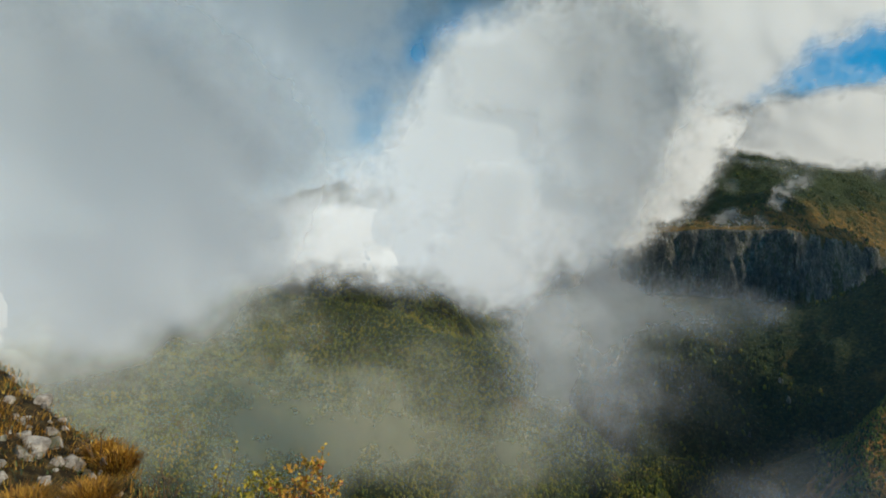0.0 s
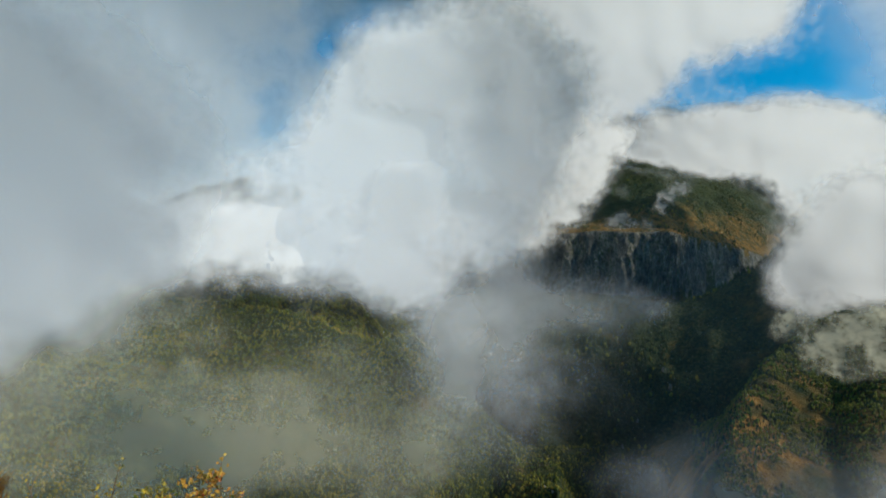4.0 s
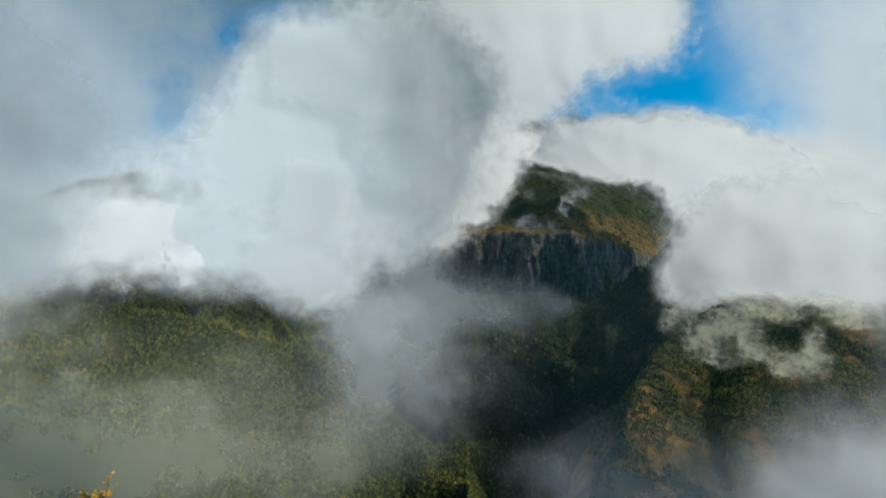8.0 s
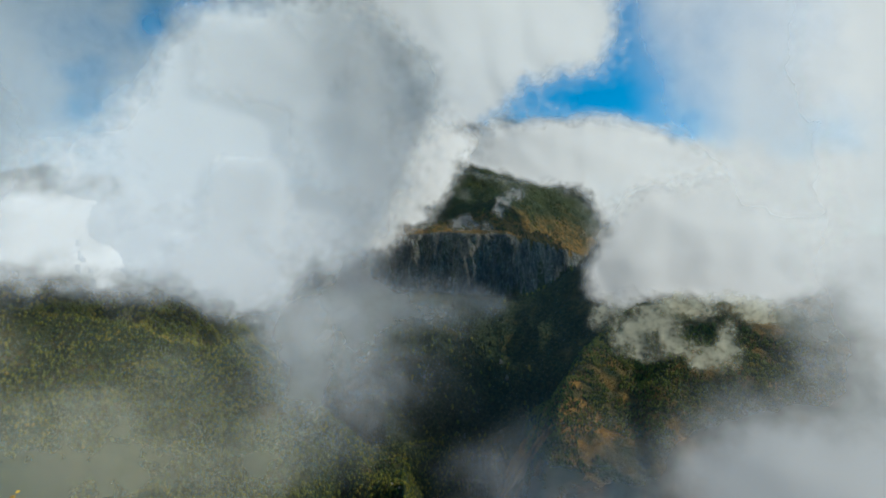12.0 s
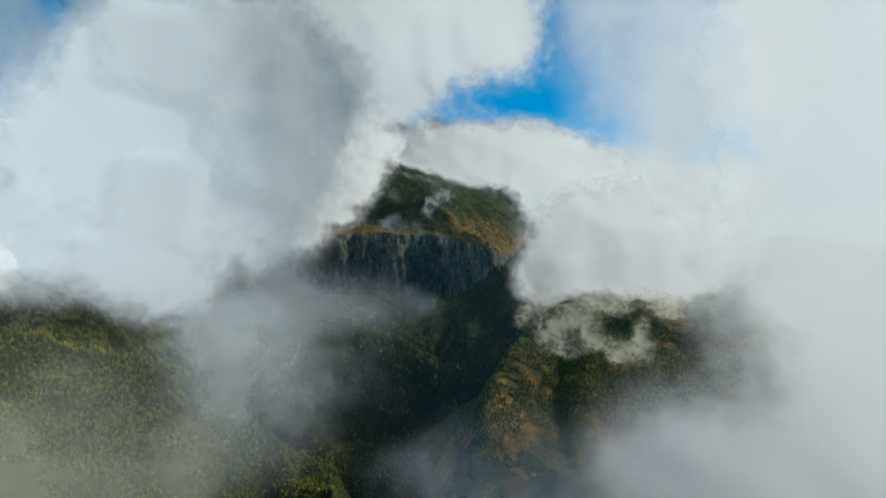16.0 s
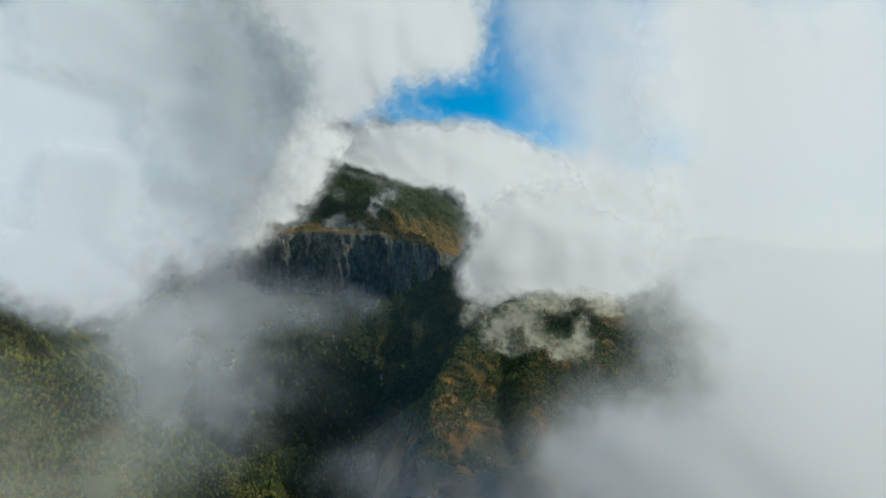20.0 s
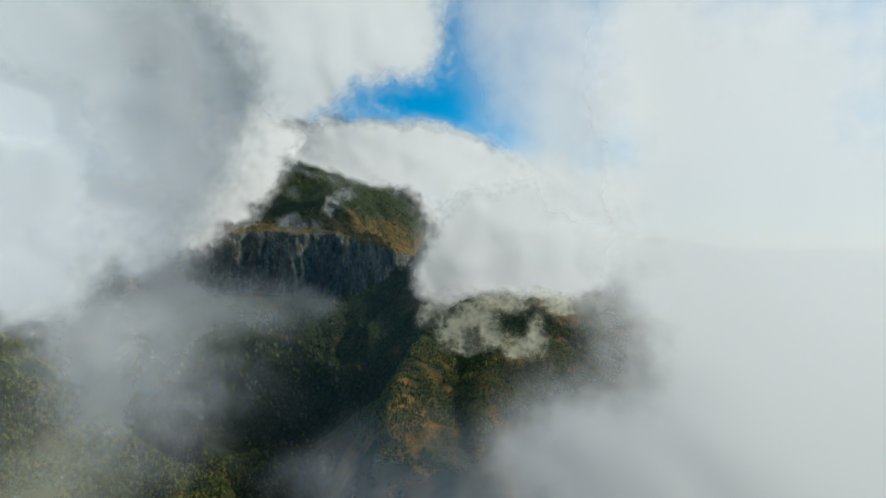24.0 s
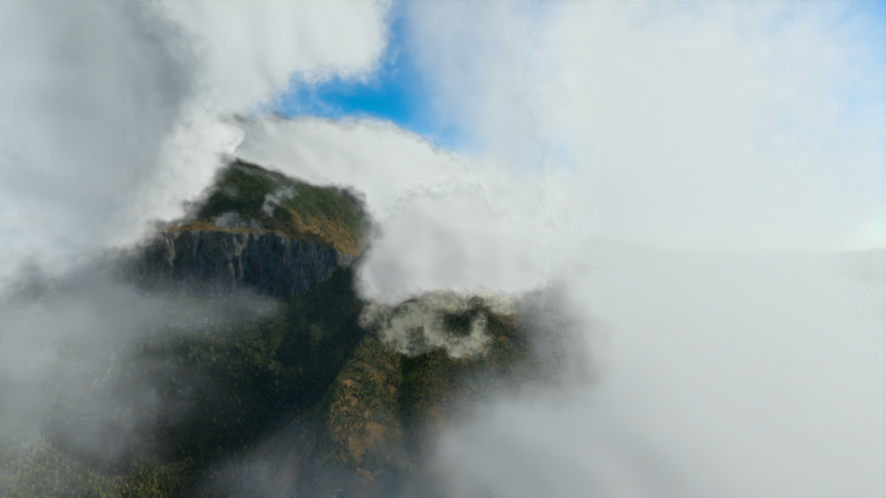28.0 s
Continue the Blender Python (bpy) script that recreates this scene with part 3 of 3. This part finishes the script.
def stone_material():
    m, nt, bsdf = nodes_of("weathered_limestone")
    a, b = grain(nt, 14.0, 8, 0.62), grain(nt, 60.0, 4)
    c = ramp(nt, a, [(0.3, (0.1, 0.075, 0.055)), (0.48, (0.29, 0.235, 0.185)), (0.66, (0.52, 0.45, 0.37))])
    c = blend(nt, ramp(nt, grain(nt, 5.0, 5), [(0.52, (0, 0, 0)), (0.64, (1, 1, 1))]), c, (0.12, 0.11, 0.06))
    nt.links.new(c, bsdf.inputs["Base Color"])
    bsdf.inputs["Roughness"].default_value = 0.92
    bump(nt, bsdf, sums(nt, "ADD", a, sums(nt, "MULTIPLY", b, 0.3)), 0.7, 0.03)
    return m


def far_stone_material():
    m, nt, bsdf = nodes_of("bare_rock")
    a = grain(nt, 0.12, 8, 0.65)
    nt.links.new(ramp(nt, a, [(0.3, (0.07, 0.062, 0.05)), (0.5, (0.2, 0.175, 0.14)), (0.7, (0.38, 0.335, 0.28))]), bsdf.inputs["Base Color"])
    bsdf.inputs["Roughness"].default_value = 0.95
    bump(nt, bsdf, a, 0.8, 5.0)
    return m


def plant_material(name, stops):
    m, nt, bsdf = nodes_of(name)
    isle = add(nt, "ShaderNodeNewGeometry").outputs["Random Per Island"]
    nt.links.new(ramp(nt, isle, stops), bsdf.inputs["Base Color"])
    bsdf.inputs["Roughness"].default_value = 0.7
    return m


STONE, BARE = stone_material(), far_stone_material()
STRAW = plant_material("dry_grass_blades", [(0.05, (0.07, 0.032, 0.006)), (0.4, (0.22, 0.1, 0.011)), (0.7, (0.38, 0.185, 0.019)), (0.95, (0.5, 0.31, 0.05))])
RUST = plant_material("rusty_heather", [(0.05, (0.12, 0.045, 0.005)), (0.5, (0.36, 0.15, 0.01)), (0.9, (0.58, 0.28, 0.022))])
OLIVE = plant_material("olive_leaves", [(0.05, (0.16, 0.13, 0.012)), (0.5, (0.36, 0.26, 0.018)), (0.95, (0.55, 0.36, 0.03))])
AMBER = plant_material("amber_leaves", [(0.05, (0.35, 0.14, 0.012)), (0.5, (0.5, 0.24, 0.02)), (0.85, (0.5, 0.33, 0.04)), (0.97, (0.45, 0.04, 0.015))])
MOSS = plant_material("green_cushion_leaves", [(0.05, (0.02, 0.035, 0.012)), (0.6, (0.06, 0.085, 0.02)), (0.95, (0.12, 0.15, 0.04))])
BARK = plant_material("twig_bark", [(0.1, (0.1, 0.055, 0.025)), (0.9, (0.22, 0.12, 0.05))])


def rock_mesh(name, seed, w, d, h, material, detail=3):
    bm = bmesh.new()
    bmesh.ops.create_icosphere(bm, subdivisions=detail, radius=0.5)
    rnd = random.Random(seed)
    cuts = [(Vector((rnd.gauss(0, 1), rnd.gauss(0, 1), rnd.gauss(0, 0.8))).normalized(), rnd.uniform(0.2, 0.37)) for _ in range(13)]
    for v in bm.verts:
        for n, far_off in cuts:
            over = v.co.dot(n) - far_off
            if over > 0:
                v.co -= n * over * 0.92
        p = v.co * 3 + Vector((seed * 3.7, 0, 0))
        v.co *= 1 + 0.10 * noise.noise(p) + 0.05 * noise.noise(p * 3)
        v.co = Vector((v.co.x * w, v.co.y * d, v.co.z * h)) * 1.5
    me = bpy.data.meshes.new(name)
    bm.to_mesh(me)
    bm.free()
    me.materials.append(material)
    return me


rnd = random.Random(5)
for k, (b, a, w) in enumerate([(-39.0, -10.4, 12), (-39.3, -12.1, 12), (-37.0, -12.6, 19), (-38.2, -11.6, 12), (-37.5, -16.1, 31), (-38.5, -16.4, 21), (-36.4, -15.2, 16), (-36.2, -16.2, 21), (-38.4, -15.1, 20), (-34.7, -18.2, 26), (-36.8, -19.0, 16), (-33.4, -19.4, 12), (-32.5, -18.9, 24), (-39.9, -16.9, 13), (-39.7, -17.8, 13), (-37.4, -16.8, 11), (-35.7, -14.3, 9), (-36.2, -13.8, 8), (-33.6, -17.0, 12), (-38.4, -13.9, 12), (-33.9, -18.9, 12), (-32.5, -20.8, 24), (-36.1, -17.6, 16), (-31.3, -21.1, 8),
                               *[(rnd.uniform(-40.5, -32.5), rnd.uniform(-20.5, -13), rnd.uniform(5, 12)) for _ in range(44)]]):
    place, r = spot(b, a)
    size = w * r / 900
    ob = new("rock", rock_mesh("rock", k + 1, size * 1.15, size * rnd.uniform(0.75, 1.0), size * rnd.uniform(0.75, 1.0), STONE))
    ob.matrix_world = pose(place.x, place.y, place.z + 0.12 * size, rnd.uniform(-15, 15), rnd.uniform(-15, 15), rnd.uniform(0, 360))
    tagged(ob, "pale weathered limestone rock half sunk in dry grass" if w > 18 else "small pale stone lying in dry grass", "rock", "rocks on the knoll")


def blades(name, roots, lengths, widths, leans, material, label, category, kind="stuff", parent=None, curve=0.5):
    """Narrow bent blades, two bends each, on the given roots."""
    n = len(roots)
    roots, lengths, widths, leans = np.asarray(roots), np.asarray(lengths)[:, None], np.asarray(widths)[:, None], np.asarray(leans)
    side = np.stack([-leans[:, 1], leans[:, 0], np.zeros(n)], -1)
    side /= np.linalg.norm(side, axis=1)[:, None] + 1e-6
    up = np.array([0, 0, 1.0])
    pts = []
    for t, w in ((0, 1.0), (0.5, 0.8), (1.0, 0.12)):
        mid = roots + (up * t * (1 - 0.25 * t) + np.column_stack([leans, np.zeros(n)]) * (t * (1 - curve) + t * t * curve)) * lengths
        pts += [mid - side * widths * w / 2, mid + side * widths * w / 2]
    pts = np.stack(pts, 1).reshape(-1, 3)
    base = np.arange(n)[:, None] * 6
    faces = np.concatenate([base + np.array([0, 1, 3, 2]), base + np.array([2, 3, 5, 4])])
    ob = new(name, sheet(name, pts, faces, material))
    if parent:
        ob.parent = parent
        if label:
            ob["label"] = label
    else:
        tagged(ob, label, category, kind=kind)
    return ob


grng = np.random.default_rng(21)


def sward(count, material, label, b0, b1, long, seed, cover):
    """Tufts of grass over the knoll."""
    b, r = grng.uniform(b0, b1, count), np.sqrt(grng.uniform(2.6 ** 2, 9.5 ** 2, count))
    z, _, _, near, _ = land(b, r)
    x, y = r * np.sin(np.radians(b)), r * np.cos(np.radians(b))
    ok = fbm(x / 0.9, y / 0.9, 0, seed, 3) > cover
    b, r, z, x, y = b[ok], r[ok], z[ok], x[ok], y[ok]
    per = 12
    n = len(b) * per
    spread = 0.05
    px, py = np.repeat(x, per) + grng.normal(0, spread, n), np.repeat(y, per) + grng.normal(0, spread, n)
    tuft = np.repeat(grng.uniform(0.6, 1.3, len(b)), per)
    lean = grng.normal(0, 0.38, (n, 2)) + np.repeat(grng.normal(0, 0.3, (len(b), 2)), per, 0) + np.array([0.25, 0.1])
    blades("dry_grass", np.stack([px, py, np.repeat(z, per) - 0.01], -1), long * tuft * grng.uniform(0.5, 1.2, n), np.full(n, 0.006) * grng.uniform(0.7, 1.4, n), lean, material, label, "grass")


sward(1700, STRAW, "tufts of dry golden autumn grass on the knoll", -47, -24, 0.09, 71, -0.05)
sward(1500, RUST, "rust-brown heather tufts between the stones", -47, -23, 0.09, 72, 0.1)
sward(1300, MOSS, "low dark green cushion plants between the stones", -47, -26, 0.06, 73, 0.1)


def tube(bm, path, r0, r1, sides=5):
    rows = []
    for k, p in enumerate(path):
        d = (path[min(k + 1, len(path) - 1)] - path[max(k - 1, 0)]).normalized()
        a = d.orthogonal().normalized()
        c = d.cross(a)
        rad = r0 + (r1 - r0) * k / (len(path) - 1)
        rows.append([bm.verts.new(p + (a * math.cos(s * 6.283 / sides) + c * math.sin(s * 6.283 / sides)) * rad) for s in range(sides)])
    for q, w in zip(rows, rows[1:]):
        for s in range(sides):
            bm.faces.new((q[s], q[(s + 1) % sides], w[(s + 1) % sides], w[s]))


def mesh_part(name, bm, material, parent, label=""):
    me = bpy.data.meshes.new(name)
    bm.to_mesh(me)
    bm.free()
    me.materials.append(material)
    ob = new(name, me)
    ob.parent = parent
    if label:
        ob["label"] = label
    return ob


def shrub(name, label, bearing, r, stems, leaf, seed, leaf_size=0.018, leaf_count=26, bare=0.3):
    """A twiggy shrub: every stem runs from the ground to (bearing, angle) at about the same distance, with side twigs and small leaves."""
    rnd = random.Random(seed)
    z = float(land(np.array([bearing]), np.array([r]))[0][0])
    root = Vector((r * math.sin(radians(bearing)), r * math.cos(radians(bearing)), z))
    thing = tagged(new(name), label, "shrub")
    thing.location = root
    leaves = []
    for b, a, twigs in stems:
        tip = Vector(way(b, a) * (r + rnd.uniform(-0.1, 0.2))) - root
        sway = Vector((rnd.uniform(-0.05, 0.05), rnd.uniform(-0.05, 0.05), 0))
        path = [tip * t + sway * math.sin(t * 3.1) + Vector((0, 0, 0.06)) * math.sin(t * 3.1) for t in (0, 0.2, 0.4, 0.6, 0.8, 1.0)]
        path[0].z -= 0.03
        bm = bmesh.new()
        tube(bm, path, 0.006, 0.0018)
        ends = [path[-1]]
        for _ in range(twigs):
            t = rnd.uniform(0.35, 0.95)
            k = min(int(t * 5), 4)
            start = path[k].lerp(path[k + 1], t * 5 - k)
            out = Vector((rnd.gauss(0, 1), rnd.gauss(0, 1), rnd.uniform(0.2, 1.4))).normalized() * rnd.uniform(0.05, 0.14)
            mid = start + out * 0.5 + Vector((0, 0, 0.01))
            tube(bm, [start, mid, start + out], 0.0026, 0.0012, 4)
            ends += [start + out, mid]
        mesh_part("stem", bm, BARK, thing)
        for e in ends:
            for _ in range(rnd.randint(0, max(1, int(leaf_count / 4)))):
                if rnd.random() > bare:
                    leaves.append(e + Vector((rnd.gauss(0, 0.016), rnd.gauss(0, 0.016), rnd.gauss(0.004, 0.016))))
    bm = bmesh.new()
    for p in leaves:
        n = Vector((rnd.gauss(0, 1), rnd.gauss(0, 1), rnd.gauss(0, 1))).normalized()
        a = n.orthogonal().normalized()
        a.rotate(Matrix.Rotation(rnd.uniform(0, 6.28), 3, n))
        c = n.cross(a)
        s = leaf_size * rnd.uniform(0.6, 1.3)
        tip_v, base_v = bm.verts.new(p + a * s), bm.verts.new(p - a * s * 0.6)
        l, rr = bm.verts.new(p + c * s * 0.45 + n * s * 0.15), bm.verts.new(p - c * s * 0.45 + n * s * 0.15)
        bm.faces.new((base_v, rr, tip_v))
        bm.faces.new((base_v, tip_v, l))
    tagged(mesh_part("foliage", bm, leaf, thing), kind="stuff")
    return thing


shrub("shrub", "sparse olive-leaved shrub with a long bare twig", -24.0, 3.7, [(-21.4, -18.5, 6), (-23.2, -20.4, 8), (-22.4, -20.8, 7), (-24.4, -21.6, 6), (-21.9, -22.2, 7)], OLIVE, 3, 0.015, 34, 0.2)
shrub("shrub", "low olive-yellow shrub at the edge of the drop", -19.5, 3.4, [(-17.9, -21.4, 9), (-18.9, -21.7, 9), (-20.2, -21.8, 9), (-17.2, -22.3, 7), (-21, -22.8, 8), (-19.4, -22.8, 9), (-18.2, -23.2, 8)], OLIVE, 4, 0.017, 60, 0.1)
shrub("shrub", "small rowan-like shrub with orange and red autumn leaves", -14.4, 3.3, [(-12.8, -19.8, 8), (-14.8, -20.4, 8), (-13.9, -21.2, 12), (-12.2, -22.2, 9), (-15.6, -22.2, 10), (-14.4, -22.4, 14), (-13.2, -22.8, 14), (-16.6, -22.8, 10), (-11.5, -23.4, 7)], AMBER, 5, 0.018, 76, 0.05)
shrub("shrub", "thin sprig with a few yellow-green leaves", -28.0, 3.8, [(-28.2, -18.6, 4), (-27.2, -19.8, 5), (-28.6, -20.2, 5), (-26.6, -20.6, 6), (-26.2, -22, 6)], OLIVE, 6, 0.012, 14, 0.35)
shrub("shrub", "dark leafless twigs with dry green buds", -33.0, 4.9, [(-32.9, -15.6, 6), (-33.8, -15.6, 7), (-34.4, -16.0, 6)], MOSS, 8, 0.011, 22, 0.1)


def heather(bearing, angle, width, height, seed, label):
    """A rounded cushion of upright needle-leaved sprigs."""
    rg = np.random.default_rng(seed)
    place, r = spot(bearing, angle)
    n = 1500
    th, q = rg.uniform(0, 6.28, n), np.sqrt(rg.random(n))
    off = np.stack([np.cos(th) * q, np.sin(th) * q], -1) * width
    thing = tagged(new("heather_bush"), label, "bush")
    thing.location = place
    dome = height * np.sqrt(np.clip(1 - 0.8 * q * q, 0, 1))
    for k, (lo, hi) in enumerate(((0.0, 0.5), (0.35, 0.8))):
        m = slice(k * n // 2, (k + 1) * n // 2)
        h = dome[m] * rg.uniform(lo, hi, n // 2)
        blades("needle_foliage" if k else "undergrowth", np.column_stack([off[m], h]), 0.085 * rg.uniform(0.6, 1.4, n // 2) + 0.02, np.full(n // 2, 0.006), off[m] / width * 0.7 + rg.normal(0, 0.3, (n // 2, 2)), RUST if k else STRAW, "", "", parent=thing)


heather(-31.4, -19.2, 0.13, 0.15, 1, "bushy rust-orange heather at the edge of the knoll")
heather(-30.0, -20.4, 0.11, 0.11, 2, "bushy rust-orange heather at the edge of the knoll")
heather(-32.6, -18.0, 0.10, 0.10, 5, "bushy rust-orange heather at the edge of the knoll")
heather(-33.6, -21.2, 0.14, 0.07, 4, "low golden heather in front of the stones")
heather(-38.6, -21.0, 0.14, 0.07, 6, "low golden heather in front of the stones")

heather(-29.0, -20.2, 0.11, 0.12, 7, "bushy rust-orange heather at the edge of the knoll")

# ---- bare outcrops on the slopes ----
for k, (b, a, w, h, turn) in enumerate([(24.1, -12.9, 12, 9, 10), (33.0, -13.2, 9, 34, 14), (32.4, -11.4, 14, 18, 5), (-6.0, -3.2, 14, 30, -25), (1.8, -3.7, 16, 12, -20), (-11.3, -3.2, 9, 22, 0), (-8, -2.8, 18, 14, 5),
                                         (15.8, -13.6, 6, 10, 5), (20.6, -23.2, 10, 8, 0), (21.5, -23.6, 9, 9, 20), (19.4, -23.4, 7, 7, 50), (-32, -11.9, 8, 7, 10), (-31.9, -15, 5, 6, 0), (-34.9, -15.2, 9, 5, 10), (40.0, -12.3, 6, 8, 0),
                                         (39.7, -13.4, 5, 9, 10), (38.5, -19.8, 8, 6, 0), (51.5, -7.8, 6, 12, 20), (30, -16.5, 8, 16, 5), (28.5, -19, 7, 18, 0)]):
    place, r = spot(b, a, 300, 4500)
    ob = new("rock_outcrop", rock_mesh("rock_outcrop", 40 + k, w * r / 1800, w * r / 1800, h * r / 1800, BARE, 3))
    ob.matrix_world = pose(place.x, place.y, place.z, 0, turn, rnd.uniform(0, 360))
    tagged(ob, "bare pale rock outcrop on the wooded slope", "rock outcrop", "outcrops on the slopes")
